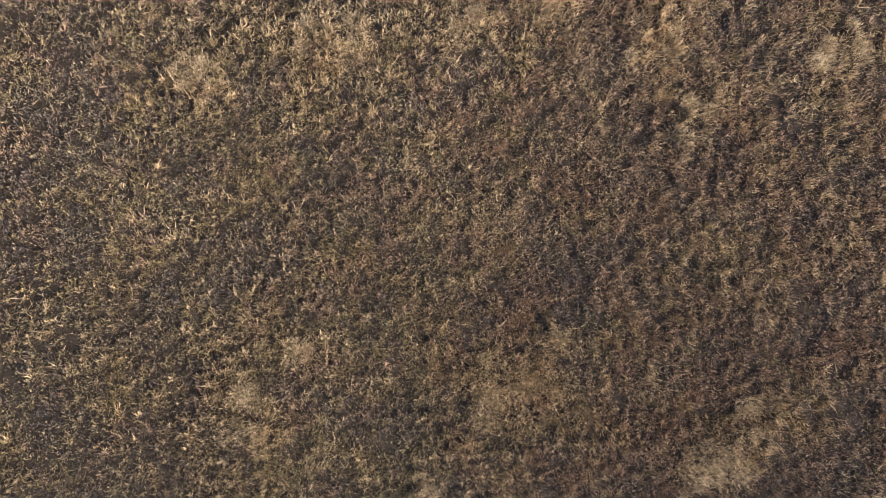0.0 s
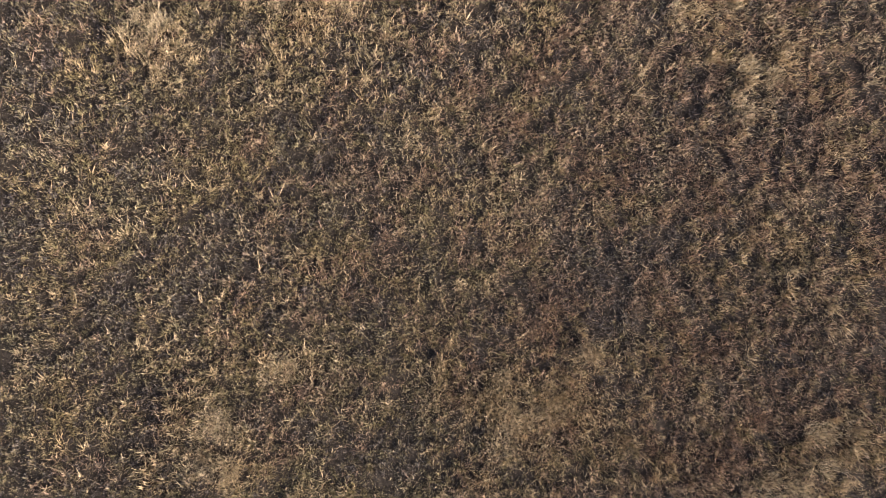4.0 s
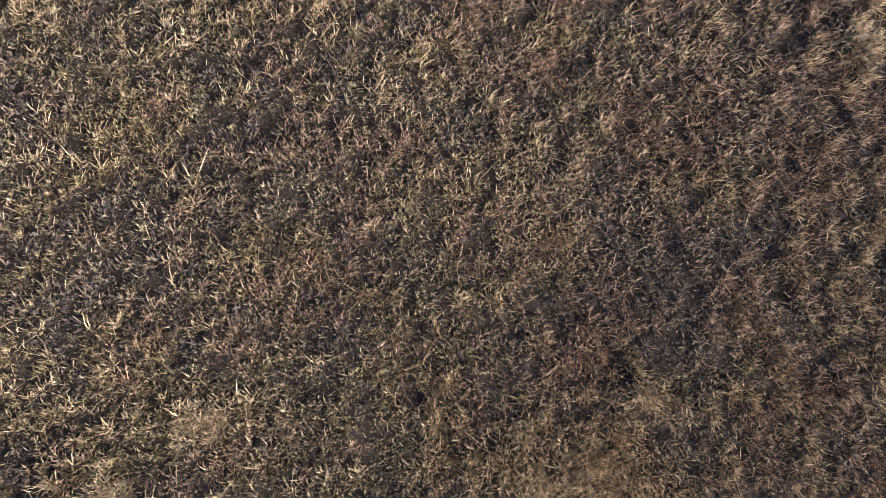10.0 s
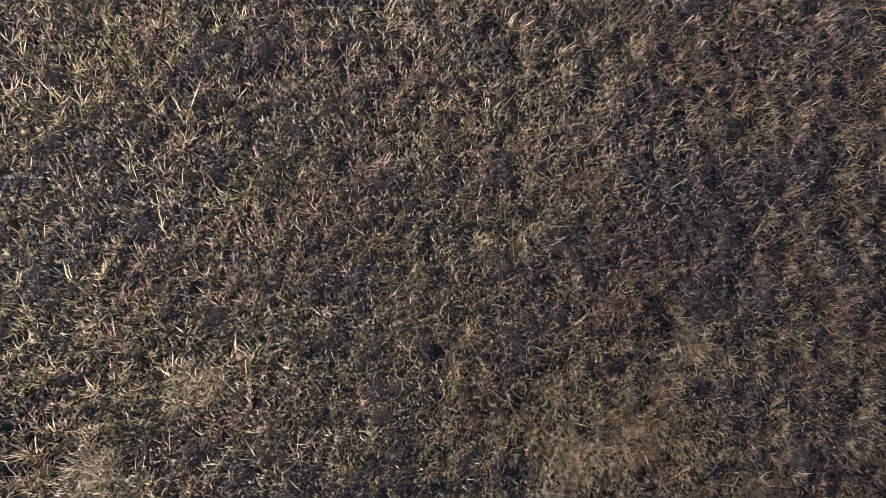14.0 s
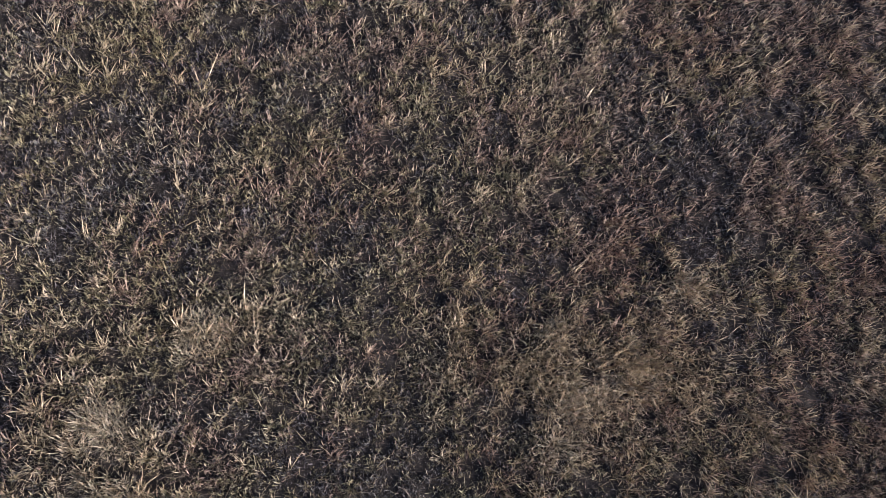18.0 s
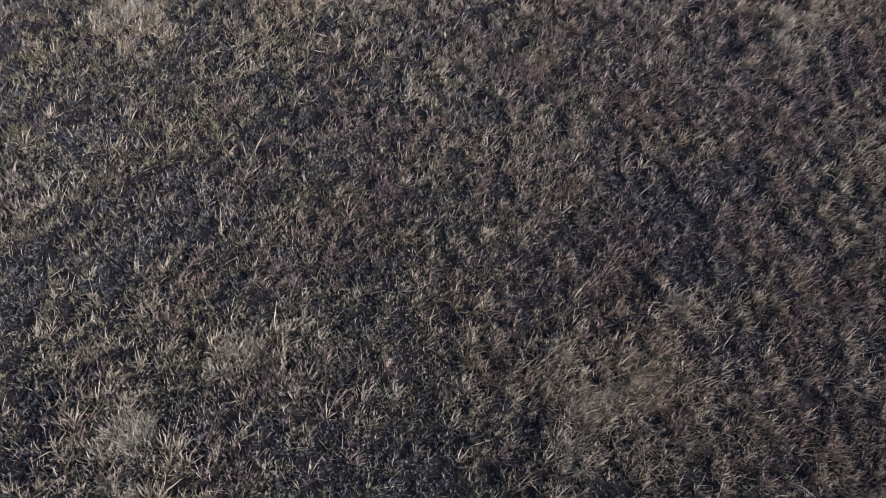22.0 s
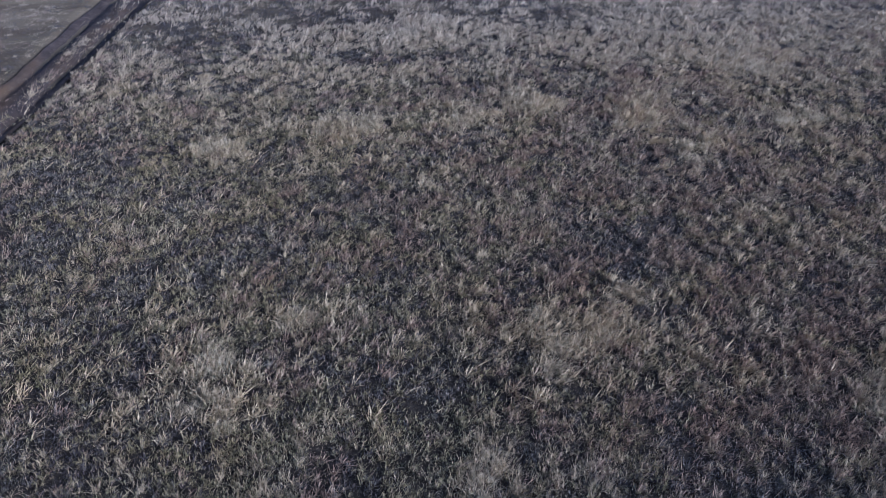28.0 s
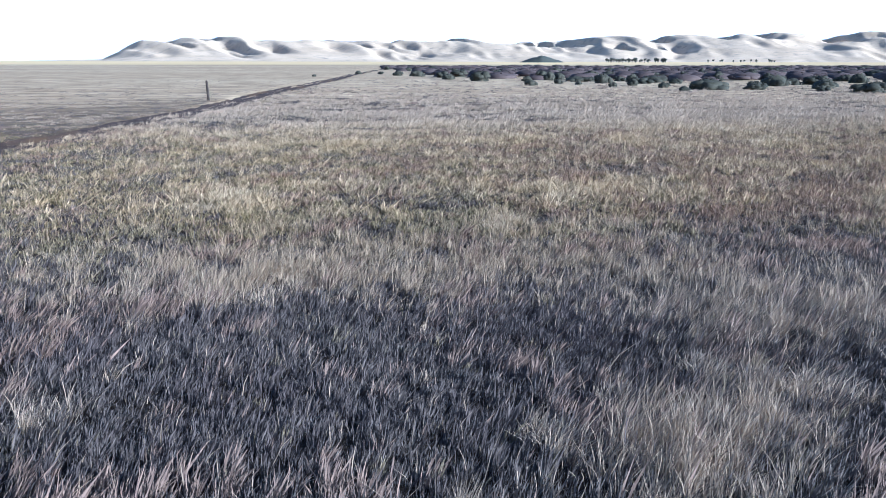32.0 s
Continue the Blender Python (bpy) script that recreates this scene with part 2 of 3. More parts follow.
# ---------------------------------------------------------------- grass
PALE_SPOTS = [(-3.5, -1.2, 0.6), (-3.4, -1.25, 0.3), (-2.6, 7.5, 0.9), (-6.5, 6.7, 0.5), (1.2, 7.5, 0.7), (11.3, 6.7, 0.9), (11.0, 6.4, 0.6), (7.2, 5.0, 0.9),
              (6.2, 7.1, 0.8), (1.4, -2.1, 0.7), (2.6, -2.2, 0.6), (3.7, -1.0, 0.4), (1.8, -2.6, 0.8), (8.9, -3.3, 0.8), (7.7, -4.6, 0.8),
              (-5.0, -3.2, 0.8), (-5.5, -2.7, 1.0), (-0.3, -5.1, 0.6), (-5.3, -7.8, 0.5), (-4.1, -8.3, 1.0), (-3.0, -8.2, 0.8), (1.8, -10.3, 1.2),
              (-5.4, -11.9, 0.4), (-0.6, -12.9, 0.9), (0.3, -12.2, 0.7), (-6.2, 6.4, 0.8), (3.1, 8.8, 0.9), (11.0, 11.3, 1.4), (0.4, 15.6, 1.5)]
DARK_SPOTS = [(-5.6, 1.0, 1.1), (-6.5, 3.2, 1.0), (-3.0, -10.4, 1.3), (-4.4, -12.3, 1.0), (-9.2, -0.5, 1.2), (-9.8, 5.7, 1.5), (-7.4, -4.0, 0.9), (-1.4, -2.6, 0.7), (7.2, -1.3, 0.8), (-4.9, -10.9, 1.2), (-3.5, -11.7, 1.0),
              (-2.1, -11.8, 1.2), (-0.5, -11.2, 1.0), (-5.8, -10.3, 0.8), (-3.7, -7.0, 0.7), (-1.2, -10.6, 0.8), (0.7, -9.2, 1.2), (2.4, -6.4, 1.0),
              (-7.8, -3.8, 0.9), (-2.4, 3.8, 1.0), (-4.3, 1.9, 1.0), (4.0, 0.3, 0.9), (0.7, 3.1, 0.6)]
RUSSET_SPOTS = [(10.7, -1.6, 1.7), (7.7, -3.1, 1.3), (7.2, 3.5, 1.5), (10.1, 1.2, 1.4), (3.3, -4.5, 1.0), (2.7, 3.2, 0.9), (-11.0, 12.5, 2.2), (-10.8, 8.6, 2.0),
                (-2.2, 1.1, 0.7), (1.6, -0.2, 0.8), (-5.0, 0.4, 0.8), (5.3, 0.0, 1.0)]


def spots(x, y, places):
    total = np.zeros_like(x)
    wob = 0.15 + 1.7 * fbm(x, y, 0.8, 77)
    for px, py, pr in places:
        total = np.maximum(total, np.exp(-((x - px) ** 2 + (y - py) ** 2) / (pr * wob) ** 2))
    return total


def blade_mesh(name, x, y, height, width, heading, lean, material, rng, slim=False):
    """Tapered blades of grass rooted in the ground: curved ones of five corners each, or slim ones of three."""
    n = len(x)
    z = ground_z(x, y) - 0.01 + 0.06 * (np.abs(track_off(x, y)) < 0.75)
    lx, ly = np.cos(heading), np.sin(heading)
    turn = heading + np.pi / 2 + rng.normal(0, 0.7, n)
    wx, wy = np.cos(turn) * width / (1 if slim else 2), np.sin(turn) * width / (1 if slim else 2)
    off = lean * height
    rise = height / np.sqrt(1 + lean ** 2 * 0.8)
    corners = [(0, 0, 1, -1), (0, 0, 1, 1), (0.34, 0.58, 0.8, -1), (0.34, 0.58, 0.8, 1), (1, 1, 0, 0)]
    order, sizes = [0, 1, 3, 2, 2, 3, 4], [4, 3]
    if slim:
        corners, order, sizes = [(0, 0, 0, 0), (0.42, 0.5, 1, 1), (1, 1, 0, 0)], [0, 1, 2], [3]
    V = np.empty((n, len(corners), 3), np.float32)
    for k, (s, u, w, side) in enumerate(corners):
        V[:, k, 0] = x + lx * off * s + wx * w * side
        V[:, k, 1] = y + ly * off * s + wy * w * side
        V[:, k, 2] = z + rise * u
    base = (np.arange(n) * len(corners))[:, None]
    return mesh_from(name, V.reshape(-1, 3), (base + np.array(order)).ravel(), np.tile(sizes, n), material)


KINDS = {  # height, spread of height, width, lean outwards, slim
    "straw_grass": (STRAW, 0.125, 0.04, 0.0078, 0.65, False),
    "olive_grass": (OLIVE, 0.074, 0.022, 0.0105, 0.60, True),
    "russet_grass": (RUSSET, 0.105, 0.035, 0.0094, 0.75, True),
    "dark_sedge": (SEDGE, 0.066, 0.02, 0.0100, 0.55, True),
}
LABELS = {"straw_grass": "pale dry straw-coloured grass leaning in the wind", "olive_grass": "short olive green and yellow meadow grass",
          "russet_grass": "matted reddish brown dry grass", "dark_sedge": "low dark grey-green sedge between the grass"}


# blades for each square metre, row by row of the plain, and the width sown
SOW_Y = [-16, -14, -9, -5, 4, 9, 12, 16, 20, 30, 45, 70, 115]
SOW_N = [1500, 5600, 5000, 3700, 3500, 3100, 1900, 1000, 560, 230, 75, 14, 1]
SOW_WEST = [-6.5, -6.5, -8, -13, -13.5, -15, -17, -20, -24, -32, -44, -64, -90]
SOW_EAST = [2, 3, 5.5, 13, 13.5, 17, 21, 25, 29, 37, 49, 70, 105]
TUSSOCK = 46        # blades to a tussock


def sow(seed):
    """Sow the meadow tussock by tussock, ever fewer and broader blades towards the distance, each tussock of one kind in the main."""
    rng = np.random.RandomState(seed)
    yy = np.linspace(-16, 115, 4000)
    west, east, dense = (np.interp(yy, SOW_Y, v) for v in (SOW_WEST, SOW_EAST, SOW_N))
    run = np.cumsum(dense * (east - west)) * (yy[1] - yy[0])
    ty = np.interp(rng.rand(int(run[-1] / TUSSOCK)) * run[-1], run, yy)
    tx = np.interp(ty, SOW_Y, SOW_WEST) + rng.rand(len(ty)) * (np.interp(ty, SOW_Y, SOW_EAST) - np.interp(ty, SOW_Y, SOW_WEST))
    # thinner and broader towards the sides of the middle stretch
    side = step(np.abs(tx), 7.5, 11.0) * step(ty, -7, -5) * (1 - step(ty, 9, 12))
    off = track_off(tx, ty)
    keep = (rng.rand(len(tx)) > 0.45 * side) & ((off > 0) | (rng.rand(len(tx)) < 0.8))
    tx, ty, side, off = tx[keep], ty[keep], side[keep], off[keep]
    broad = np.clip(np.sqrt(3600 / (np.interp(ty, SOW_Y, SOW_N) * (1 - 0.45 * side))), 0.8, 2.6)
    big, mid = fbm(tx, ty, 7.0, 51), fbm(tx, ty, 1.6, 52)
    pale, dark, red = spots(tx, ty, PALE_SPOTS), spots(tx, ty, DARK_SPOTS), spots(tx, ty, RUSSET_SPOTS)
    near, far = step(-ty, 4.5, 9.0), step(ty, 6, 20)
    fleck = fbm(tx, ty, 0.95, 54)
    band = step(fbm(tx * 0.4 + 0.3 * ty, ty * 0.9 - 0.15 * tx, 1.9, 57), 0.36, 0.66)
    gold = 0.5 * np.exp(-((tx + 2) / 4.0) ** 2 - ((ty - 6.5) / 2.5) ** 2) + 0.6 * step(tx, 3, 8) * step(ty, -2.5, 1.5) \
        + 3.0 * np.exp(-((tx + 2.2) / 3.4) ** 2 - ((ty + 7.8) / 1.2) ** 2) + 1.1 * np.exp(-((tx - 2.2) / 2.2) ** 2 - ((ty + 2.2) / 1.3) ** 2)
    golden = step(fbm(tx, ty, 1.25, 55), 0.52, 0.64) * (1 - near)
    hollow = step(0.48 - fbm(tx, ty, 1.05, 56), 0.0, 0.11)
    w = np.stack([0.08 + 2.4 * pale + 0.5 * step(mid, 0.54, 0.68) * (1 - near) + 0.8 * golden + 0.9 * gold + 3.4 * far * (0.2 + 0.8 * band)
                  + 0.9 * band * near * step(ty + 4 * (mid - 0.5), -10.5, -8.5),
                  (1.0 * step(-tx + 9 * (big - 0.5), -6.5, 4.0) + 0.35 + 1.5 * golden) * (1 - 0.8 * near) * (1 - 0.9 * far),
                  0.16 + 0.6 * step(tx + 9 * (big - 0.5), -2.0, 6.5) * (1 - 0.7 * near) * (1 - 0.8 * far) + 1.0 * red + 1.4 * step(fleck, 0.57, 0.66) * (1 - 0.7 * far),
                  0.32 + 1.7 * dark + 1.7 * hollow * (1 - 0.6 * far) + 2.4 * near * (1 - 0.5 * band) + 0.75 * step(-tx, 3, 8) * (1 - far) + 1.3 * far * (1 - band)])
    w[0] *= np.where(off < 0, 0.15, 1.0)
    w = w ** 1.5
    w = np.cumsum(w / w.sum(0), 0)
    kind = (rng.rand(len(tx))[None] > w).sum(0)
    tall = np.clip(rng.lognormal(0.0, 0.24, len(tx)), 0.5, 1.8) * (1 + 0.3 * pale + 0.12 * near) * np.where(off < 0, 0.4, 1.0)
    wind = 0.45 + 1.8 * (fbm(tx, ty, 2.4, 61) - 0.5) + rng.normal(0, 0.6, len(tx)) * (1 - 0.5 * np.maximum(near, far))
    gust = (0.55 + 0.5 * rng.rand(len(tx))) * (0.45 + 0.65 * np.maximum(near, far))

    spread = 1 - 0.35 * np.maximum(near, far)

    at = np.repeat(np.arange(len(tx)), TUSSOCK)
    n = len(at)
    away, out = rng.uniform(0, 2 * np.pi, n), np.abs(rng.normal(0, 1, n))
    reach = 0.075 * broad[at] * (1 + 0.8 * (rng.rand(n) < 0.2))
    x, y = tx[at] + np.cos(away) * out * reach, ty[at] + np.sin(away) * out * reach
    mixed = np.where(rng.rand(n) < 0.14 - 0.1 * near[at], kind[rng.permutation(len(kind))[at]], kind[at])
    mixed = np.where(far[at] > 0.2, kind[at], mixed)
    tk = np.abs(track_off(x, y))
    middle = (tk < 0.12 + 0.35 * fbm(x, y * 0.5, 0.6, 6)) & (rng.rand(n) < 0.6)
    keep = (tk > TRACK_HALF * (0.62 + 0.6 * fbm(x, y, 0.7, 5))) | middle | (rng.rand(n) < 0.08)
    # sprigs with bare dark gaps between them
    gap = value_noise(x, y, 0.045 * np.maximum(1, broad[at]), 41) * 0.6 + value_noise(x, y, 0.11 * np.maximum(1, broad[at]), 42) * 0.4
    keep &= rng.rand(n) < 0.2 + 1.05 * step(gap, 0.34, 0.58) + 0.35 * np.maximum(near, far)[at]
    for k, (name, (mat, h, dh, wd, ln, thin)) in enumerate(KINDS.items()):
        for slim in (False, True):
            m = keep & (mixed == k) & ((thin | (y > -4)) == slim)
            c = m.sum()
            if not c:
                continue
            a = at[m]
            hh = np.clip(rng.normal(h, dh, c), 0.05, 0.6) * tall[a] * np.clip(1.15 - 0.2 * out[m], 0.5, 1.2)
            lx = ln * (0.35 * out[m] * np.cos(away[m]) + gust[a] * np.cos(wind[a])) + rng.normal(0, 0.5, c) * spread[a]
            ly = ln * (0.35 * out[m] * np.sin(away[m]) + gust[a] * np.sin(wind[a])) + rng.normal(0, 0.5, c) * spread[a]
            ll = np.clip(np.hypot(lx, ly), 0.05, 1.9) * (1 - (0.3 if thin else 0.0) * near[a])
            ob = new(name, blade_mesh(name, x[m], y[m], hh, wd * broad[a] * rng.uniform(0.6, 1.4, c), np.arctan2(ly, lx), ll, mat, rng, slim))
            tagged(ob, LABELS[name], "grass", kind="stuff")


sow(5)


def sow_around(seed, count=300000):
    """The same meadow going on round about, thinner and broader the further out."""
    rng = np.random.RandomState(seed)
    x, y = rng.uniform(-40, 40, count), rng.uniform(-38, 16, count)
    west, east = np.interp(y, SOW_Y, SOW_WEST), np.interp(y, SOW_Y, SOW_EAST)
    out = np.maximum(np.maximum(west - x, x - east), -15 - y)
    keep = (out > -1.2) & (np.abs(track_off(x, y)) > TRACK_HALF)
    keep &= rng.rand(count) < 0.12 + 0.88 * (1 - step(out, 3.0, 16.0 + 4 * fbm(x, y, 3, 44)))
    x, y = x[keep], y[keep]
    pick = (fbm(x, y, 3.0, 52) + 0.35 * rng.normal(size=len(x)) * 0.4 - 0.5) * 4
    order = np.clip(np.floor(pick + 2), 0, 3).astype(int)
    for k, name in enumerate(("dark_sedge", "olive_grass", "russet_grass", "straw_grass")):
        mat, h, dh, wd, ln, thin = KINDS[name]
        m = order == k
        n = m.sum()
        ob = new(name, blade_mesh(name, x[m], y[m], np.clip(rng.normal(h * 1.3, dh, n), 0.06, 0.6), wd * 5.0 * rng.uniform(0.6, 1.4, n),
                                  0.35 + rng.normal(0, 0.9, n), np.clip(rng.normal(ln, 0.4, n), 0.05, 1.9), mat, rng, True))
        tagged(ob, LABELS[name], "grass", kind="stuff")


sow_around(15)


def stalks(seed, count=900):
    """Single long dry seed stalks standing out of the grass."""
    rng = np.random.RandomState(seed)
    x, y = rng.uniform(-10, 8, count), rng.uniform(-15, 6, count)
    ob = new("grass_stalks", blade_mesh("grass_stalks", x, y, rng.uniform(0.28, 0.52, count), rng.uniform(0.004, 0.007, count),
                                        0.4 + rng.normal(0, 0.7, count), rng.uniform(0.5, 1.3, count), STRAW, rng))
    tagged(ob, "single long bleached seed stalks above the grass", "grass", kind="stuff")


stalks(25)

# ---------------------------------------------------------------- bunchgrass tufts
def tuft_mesh(seed, blades=260):
    rng = np.random.RandomState(seed)
    a, r = rng.uniform(0, 2 * np.pi, blades), 0.24 * np.sqrt(rng.rand(blades))
    x, y = np.cos(a) * r, np.sin(a) * r
    me = blade_mesh("grass_tuft", x, y, rng.uniform(0.10, 0.25, blades), rng.uniform(0.004, 0.008, blades),
                    np.where(rng.rand(blades) < 0.5, a, 0.5) + rng.normal(0, 0.5, blades), rng.uniform(0.2, 1.1, blades), PALE, rng)
    co = np.empty(len(me.vertices) * 3, np.float32)
    me.vertices.foreach_get("co", co)
    co = co.reshape(-1, 5, 3)
    co[:, :, 2] -= co[:, :1, 2].copy()
    me.vertices.foreach_set("co", co.ravel())
    return me


tuft_kinds = [tuft_mesh(300 + k) for k in range(4)]
trng = random.Random(12)
for px, py, pr in PALE_SPOTS:
    for k in range(max(2, round(pr * 4.5))):
        a, r = trng.uniform(0, 6.283), pr * 1.0 * math.sqrt(trng.random())
        x, y = px + math.cos(a) * r, py + math.sin(a) * r
        ob = new("grass_tuft", tuft_kinds[trng.randrange(4)])
        ob.matrix_basis = pose(x, y, float(ground_z(x, y)) - 0.015, 0, 0, trng.uniform(-50, 50)) @ Matrix.Scale(trng.uniform(0.7, 1.15) * (0.8 + 0.25 * pr), 4)
        tagged(ob, "bleached straw-yellow bunchgrass tuft in the meadow", "grass tuft", "bunchgrass tufts in the meadow")

# ---------------------------------------------------------------- shrubs
def leaf_cloud(name, lobes, leaves, size, material, rng):
    """Many small leaf faces over and inside a few rounded lobes (x, y, z, radius, flattening)."""
    V = []
    share = np.array([l[3] ** 2 for l in lobes])
    for (cx, cy, cz, rad, flat), count in zip(lobes, (leaves * share / share.sum()).astype(int)):
        d = rng.normal(size=(count, 3))
        d /= np.linalg.norm(d, axis=1)[:, None]
        r = rad * rng.uniform(0.55, 1.08, count) ** 0.6
        c = d * r[:, None] * np.array([1, 1, flat]) + np.array([cx, cy, cz])
        c = c[c[:, 2] > 0.03]
        u = rng.normal(size=(len(c), 3))
        u /= np.linalg.norm(u, axis=1)[:, None]
        v = np.cross(u, rng.normal(size=(len(c), 3)))
        v /= np.linalg.norm(v, axis=1)[:, None]
        s = size * rng.uniform(0.6, 1.5, len(c))[:, None]
        V.append(np.stack([c - u * s, c + v * s * 0.45, c + u * s, c - v * s * 0.45], 1))
    V = np.concatenate(V)
    n = len(V)
    return mesh_from(name, V.reshape(-1, 3), np.arange(n * 4), np.full(n, 4), material)


def domes(lobes, shrink, rng, around=10, rows=5):
    """The close inner foliage: a rough rounded body inside each lobe."""
    V, F = [], []
    for cx, cy, cz, rad, flat in lobes:
        base = len(V)
        for r in range(rows):
            up = -0.5 + 2.0 * r / (rows - 1) * 0.96
            ring = math.cos(min(up, 1.5)) if up > 0 else 1.0
            for k in range(around):
                a, d = 6.2832 * k / around, rad * shrink * rng.uniform(0.78, 1.15)
                V.append((cx + math.cos(a) * ring * d, cy + math.sin(a) * ring * d, max(0.0, cz + math.sin(up) * d * flat)))
        for r in range(rows - 1):
            for k in range(around):
                j = (k + 1) % around
                F.append((base + r * around + k, base + r * around + j, base + (r + 1) * around + j, base + (r + 1) * around + k))
    return np.array(V), np.array(F)


def join_clouds(name, pieces, material):
    """One mesh of the inner bodies and the leaves round them."""
    (V, F), leaves = pieces
    n = len(leaves.vertices)
    co = np.empty(n * 3, np.float32)
    leaves.vertices.foreach_get("co", co)
    bpy.data.meshes.remove(leaves)
    verts = np.concatenate([V, co.reshape(-1, 3)])
    flat = np.concatenate([F.ravel(), len(V) + np.arange(n)])
    return mesh_from(name, verts, flat, np.full(len(F) + n // 4, 4), material)


def stem(bm, a, b, r0, r1, sides=6):
    """A tapered round stick from a to b."""
    a, b = Vector(a), Vector(b)
    q = (b - a).to_track_quat("Z", "Y").to_matrix()
    rings = []
    for p, r in ((a, r0), (b, r1)):
        rings.append([bm.verts.new(p + q @ Vector((math.cos(6.2832 * k / sides) * r, math.sin(6.2832 * k / sides) * r, 0))) for k in range(sides)])
    for k in range(sides):
        bm.faces.new((rings[0][k], rings[0][(k + 1) % sides], rings[1][(k + 1) % sides], rings[1][k]))
    bm.faces.new(rings[1])


def shrub(seed, wide, tall):
    rng = np.random.RandomState(seed)
    root = new("shrub")
    lobes = [(0, 0, tall * 0.3, wide * 0.4, tall / wide * 1.6)]
    for k in range(10):
        a = k * 0.63 + rng.uniform(0, 0.5)
        r = wide * rng.uniform(0.18, 0.36)
        lobes.append((math.cos(a) * r, math.sin(a) * r, tall * rng.uniform(0.1, 0.5), wide * rng.uniform(0.14, 0.25), rng.uniform(0.8, 1.2) * tall / wide * 1.5))
    bm = bmesh.new()
    for k in range(9):
        a = rng.uniform(0, 6.28)
        mid = (math.cos(a) * wide * 0.15, math.sin(a) * wide * 0.15, tall * 0.4)
        stem(bm, (math.cos(a) * 0.06, math.sin(a) * 0.06, -0.08), mid, 0.03, 0.02)
        stem(bm, mid, (math.cos(a) * wide * 0.3, math.sin(a) * wide * 0.3, tall * rng.uniform(0.6, 0.85)), 0.02, 0.006)
    part("stems", bm, BARK, root, "bare grey-brown twigs")
    crown = new("crown", join_clouds("crown", [domes(lobes, 0.86, rng), leaf_cloud("crown", lobes, 700, 0.05, SHRUB_LEAF, rng)], SHRUB_LEAF))
    crown.parent = root
    return tagged(root, "rounded dark grey-green shrub in dry grass", "shrub", "shrubs at the edge of the meadow")


SHRUB_AT = [(14.7, 85.5, 3.4, 1.6), (17.2, 66.3, 1.7, 0.75), (28.7, 65.3, 1.5, 0.95), (31.8, 53.2, 4.2, 1.3), (43.2, 45.8, 3.2, 1.0), (25.2, 61.9, 1.2, 0.6),
            (27.6, 49.5, 1.3, 0.6), (36.3, 52.8, 2.4, 0.9), (41.2, 49.6, 1.5, 0.6), (11.7, 95.1, 2.2, 1.0), (6.1, 125.5, 2.4, 1.1), (9.0, 118.0, 3.0, 1.3),
            (12.4, 108.0, 2.6, 1.2), (22.5, 74.0, 1.3, 0.7), (20.5, 82.0, 1.6, 0.9), (33.8, 57.5, 2.6, 1.2), (38.5, 56.5, 2.0, 0.9), (29.6, 59.0, 1.4, 0.7),
            (-1.0, 150.0, 1.6, 0.9), (-9.0, 118.0, 0.9, 0.5), (3.4, 139.0, 1.4, 0.7), (47.0, 50.0, 2.4, 1.0), (24.0, 70.5, 0.9, 0.5), (45.0, 55.0, 2.8, 1.2)]
protos = [shrub(70 + k, 2.0, 1.0) for k in range(4)]
srng = random.Random(4)
for k, (x, y, w, h) in enumerate(SHRUB_AT):
    m = pose(x, y, float(ground_z(x, y)) - 0.03, 0, 0, srng.uniform(0, 360)) @ Matrix.Diagonal((w / 2, w / 2, h, 1))
    if k < 4:
        protos[k].matrix_basis = m
    else:
        ob = copy_thing(protos[k % 4], Matrix.Identity(4))
        ob.matrix_basis = m
# further shrubs, thicker with distance
EDGE_X, EDGE_Y = [9, 14, 25, 44, 90, 200], [215, 95, 72, 58, 50, 40]
count = 0
while count < 170:
    y = 50 + 190 * srng.random() ** 1.3
    x = srng.uniform(6, 0.75 * y + 40)
    if y < np.interp(x, EDGE_X, EDGE_Y) + 4 or srng.random() < 0.15:
        continue
    w = srng.uniform(1.6, 4.2)
    ob = copy_thing(protos[count % 4], Matrix.Identity(4))
    ob.matrix_basis = pose(x, y, float(ground_z(x, y)) - 0.03, 0, 0, srng.uniform(0, 360)) @ Matrix.Diagonal((w / 2, w / 2, srng.uniform(0.7, 1.5), 1))
    count += 1


def heath():
    """The far low scrub, too thick and far to count."""
    rng = np.random.RandomState(9)
    lobes = []
    while len(lobes) < 1500:
        y = 85 + 230 * rng.rand()
        x = rng.uniform(8, 0.8 * y + 60)
        if y > np.interp(x, EDGE_X, EDGE_Y) + 18:
            lobes.append((x, y, rng.uniform(0.1, 0.4), rng.uniform(1.2, 3.2), 0.28))
    return new("scrub", join_clouds("scrub", [domes(lobes, 0.9, rng, 8, 4), leaf_cloud("scrub", lobes, 50000, 0.11, SCRUB_LEAF, rng)], SCRUB_LEAF))


tagged(heath(), "low dark purple-grey scrub covering the far plain", "scrub", kind="stuff")

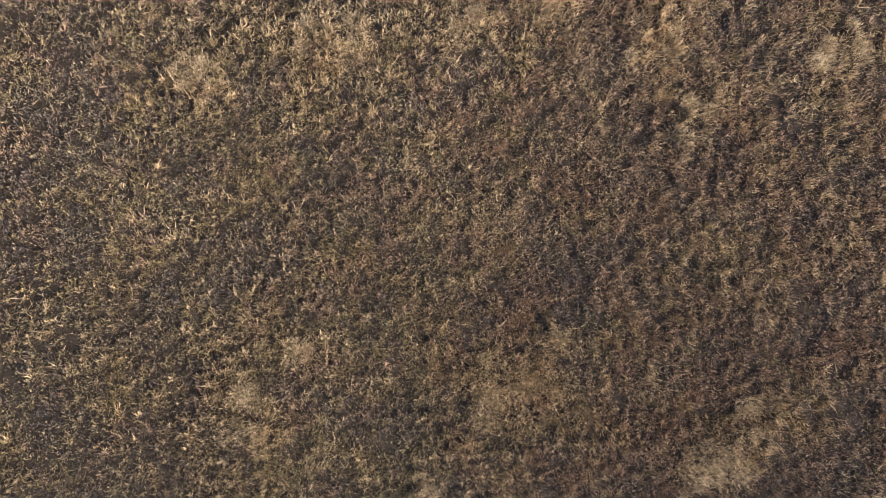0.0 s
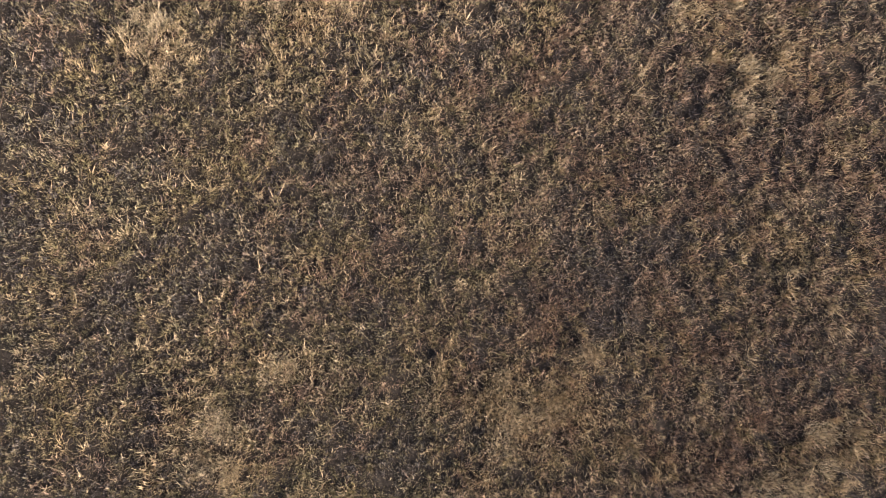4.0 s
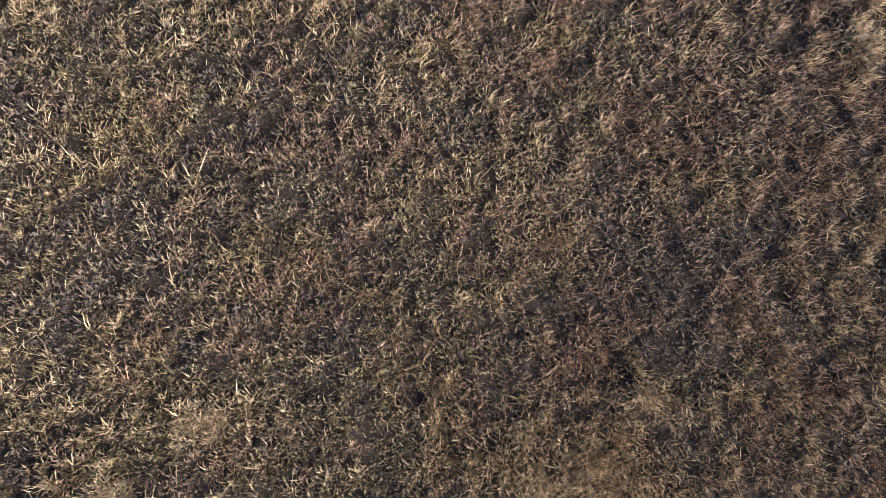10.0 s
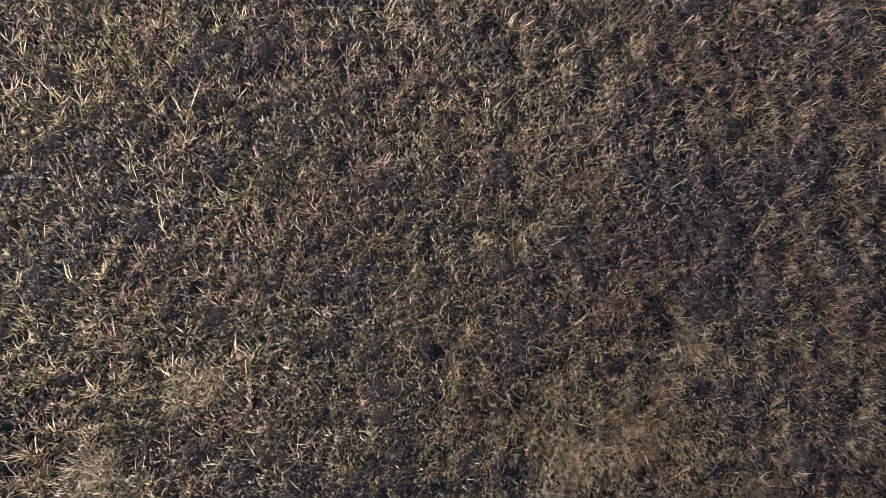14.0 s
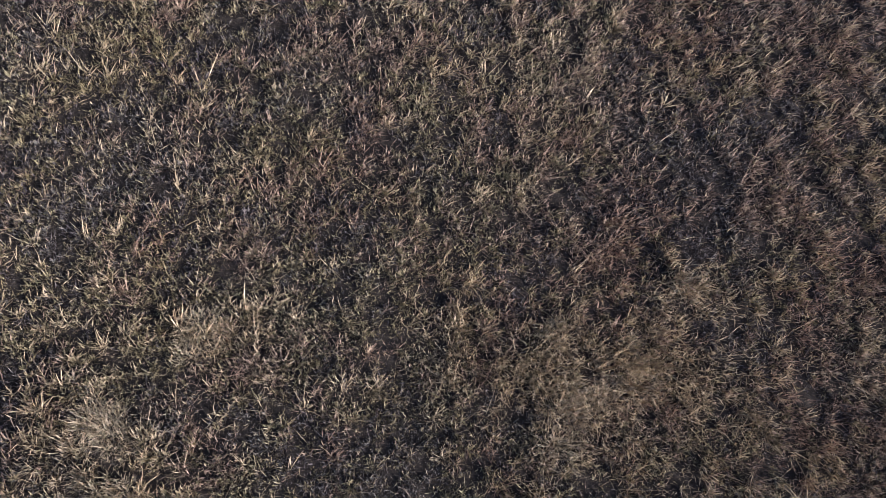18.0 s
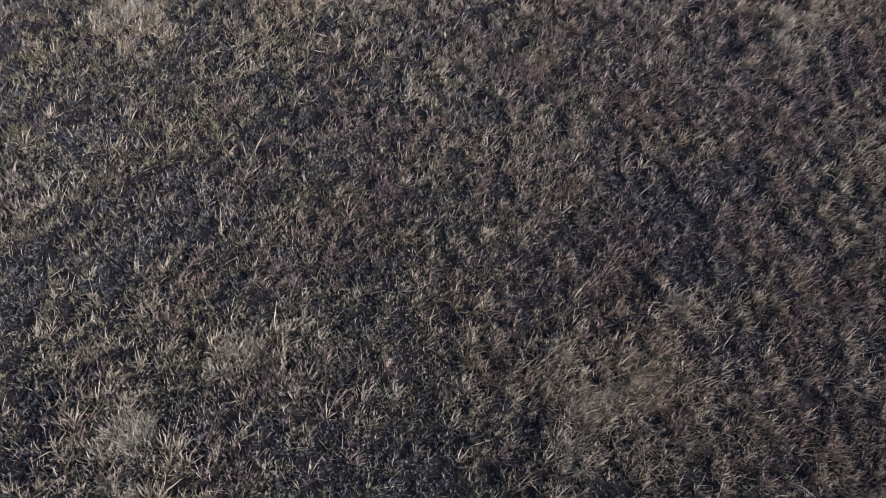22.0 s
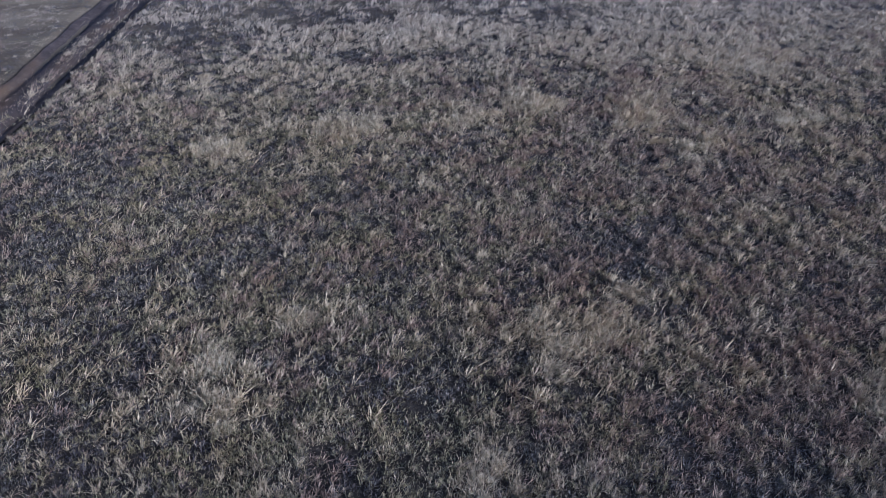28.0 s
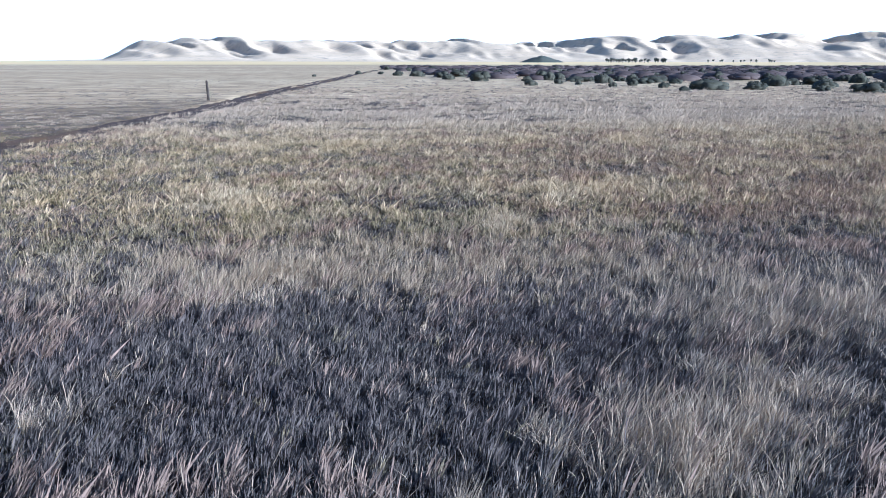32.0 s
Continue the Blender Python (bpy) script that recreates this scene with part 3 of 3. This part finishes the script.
# ---------------------------------------------------------------- fence post
post = new("fence_post")
post.matrix_basis = pose(-12.6, 37.0, float(ground_z(-12.6, 37.0)), 1.5, -2.5, 20)
bm = bmesh.new()
rings = []
for z, r in ((-0.15, 0.09), (0.0, 0.088), (0.4, 0.084), (0.8, 0.082), (1.26, 0.078), (1.34, 0.07), (1.36, 0.045)):
    rings.append([bm.verts.new((math.cos(k * 0.5236) * r * (1 + 0.07 * noise.noise((k * 0.8, z * 2, 1))),
                                math.sin(k * 0.5236) * r * (1 + 0.07 * noise.noise((k * 0.8, z * 2, 5))), z)) for k in range(12)])
for a, b in zip(rings, rings[1:]):
    for k in range(12):
        bm.faces.new((a[k], a[(k + 1) % 12], b[(k + 1) % 12], b[k]))
bm.faces.new(rings[-1])
part("shaft", bm, WOOD, post)
bm = bmesh.new()
stem(bm, (-0.05, 0, 1.02), (-0.24, 0.03, 1.05), 0.012, 0.008)
part("wire_stub", bm, WOOD, post, "short bent stub of fence wire")
tagged(post, "single weathered dark wooden post beside the track", "post")

# ---------------------------------------------------------------- hills and far trees
HEAD = [-24, -17.1, -14.5, -13, -8.3, -0.8, 6.1, 10.8, 16.4, 21.8, 26.6, 30, 32.5, 35.6, 37.8, 45, 60, 80, 95]
TOP = [0, 4, 39, 43, 47, 41, 45, 46, 43, 49, 46, 51, 45, 55, 48, 53, 50, 38, 0]
ha, hr = np.meshgrid(np.radians(np.linspace(-22, 95, 620)), np.linspace(2300, 4200, 84))
hx, hy = np.sin(ha) * hr, np.cos(ha) * hr
crest = 3500 + 350 * (fbm(np.degrees(ha), ha * 0, 9.0, 91) - 0.5)
shape = step((hr - 2350) / (crest - 2350), 0, 1) * (1 - 0.55 * step(hr, 3700, 4400))
warp = 120 * (fbm(hx, hy, 420, 95) - 0.5)
arc = ha * 3300
relief = 0.0
for k, (wide, deep, amp) in enumerate(((380, 1200, 0.26), (150, 560, 0.48), (66, 260, 0.24), (32, 130, 0.05))):
    relief = relief + amp * (1 - np.abs(2 * value_noise(arc + warp * 0.8 + 0.25 * hr, hr * wide / deep, wide, 93 + k) - 1))
lift = np.maximum(0.03, 1.7 * relief - 0.32)
hz = 2.45 * np.interp(np.degrees(ha), HEAD, TOP) * shape * lift / (1 + (lift / 0.98) ** 8) ** (1 / 8) - 1.5
hills = new("hills", grid_mesh("hills", hx, hy, hz, HILL))
tagged(hills, "bare tan mountain range with blue shaded gullies", "hills", kind="structure")


def far_tree(seed, tall):
    rng = np.random.RandomState(seed)
    root = new("tree")
    bm = bmesh.new()
    stem(bm, (0, 0, -0.3), (0.1, 0, tall * 0.45), tall * 0.035, tall * 0.02, 8)
    for k in range(5):
        a = k * 1.26
        stem(bm, (0.05, 0, tall * 0.3), (math.cos(a) * tall * 0.2, math.sin(a) * tall * 0.2, tall * rng.uniform(0.55, 0.75)), tall * 0.014, tall * 0.005)
    part("trunk", bm, BARK, root)
    lobes = [(rng.normal(0, tall * 0.13), rng.normal(0, tall * 0.13), tall * rng.uniform(0.35, 0.8), tall * rng.uniform(0.13, 0.22), 1.1) for k in range(9)]
    crown = new("crown", leaf_cloud("crown", lobes, 900, tall * 0.04, TREE_LEAF, rng))
    crown.parent = root
    return tagged(root, "dark bluish-green tree on the far plain", "tree", "trees at the foot of the hills")


tree_protos = [far_tree(500 + k, 10.0) for k in range(3)]
frng = random.Random(8)
tree_at = [(18.9 + 4.3 * frng.random(), 1450 + 150 * frng.random(), frng.uniform(0.5, 1.05)) for k in range(44)]
tree_at += [(26.0 + 4.5 * frng.random(), 1700 + 100 * frng.random(), frng.uniform(0.5, 0.9)) for k in range(12)]
for k, (deg, dist, s) in enumerate(tree_at):
    m = pose(math.sin(radians(deg)) * dist, math.cos(radians(deg)) * dist, 0, 0, 0, frng.uniform(0, 360)) @ Matrix.Scale(s, 4)
    if k < 3:
        tree_protos[k].matrix_basis = m
    else:
        ob = copy_thing(tree_protos[k % 3], Matrix.Identity(4))
        ob.matrix_basis = m

# a dark wooded knoll on the plain
kx, ky = np.meshgrid(np.linspace(-46, 46, 50), np.linspace(-30, 30, 30))
kz = 13 * np.maximum(0, 1 - (np.abs(kx) / 45) ** 1.3 - (ky / 30) ** 2) * (0.85 + 0.3 * fbm(kx, ky, 9, 120)) - 0.3
knoll = new("knoll", grid_mesh("knoll", kx, ky, kz, TREE_LEAF))
knoll.matrix_basis = pose(math.sin(radians(14.3)) * 1500, math.cos(radians(14.3)) * 1500, 0, 0, 0, -14)
tagged(knoll, "dark blue-green wooded knoll on the plain", "knoll", kind="structure")

# ---------------------------------------------------------------- added glowing ring, whitens the sky low over the horizon, all round
sky_glow = bpy.data.materials.new("horizon_glow")
sky_glow.use_nodes = True
glow = sky_glow.node_tree.nodes.new("ShaderNodeEmission")
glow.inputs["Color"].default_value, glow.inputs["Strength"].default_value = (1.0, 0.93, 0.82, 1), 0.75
sky_glow.node_tree.links.new(glow.outputs[0], sky_glow.node_tree.nodes["Material Output"].inputs["Surface"])
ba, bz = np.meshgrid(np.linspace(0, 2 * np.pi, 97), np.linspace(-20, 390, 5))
backdrop = new("backdrop", grid_mesh("backdrop", np.sin(ba) * 4550, np.cos(ba) * 4550, bz, sky_glow))
tagged(backdrop, "added glowing ring that whitens the sky above the horizon", "sky", kind="structure")
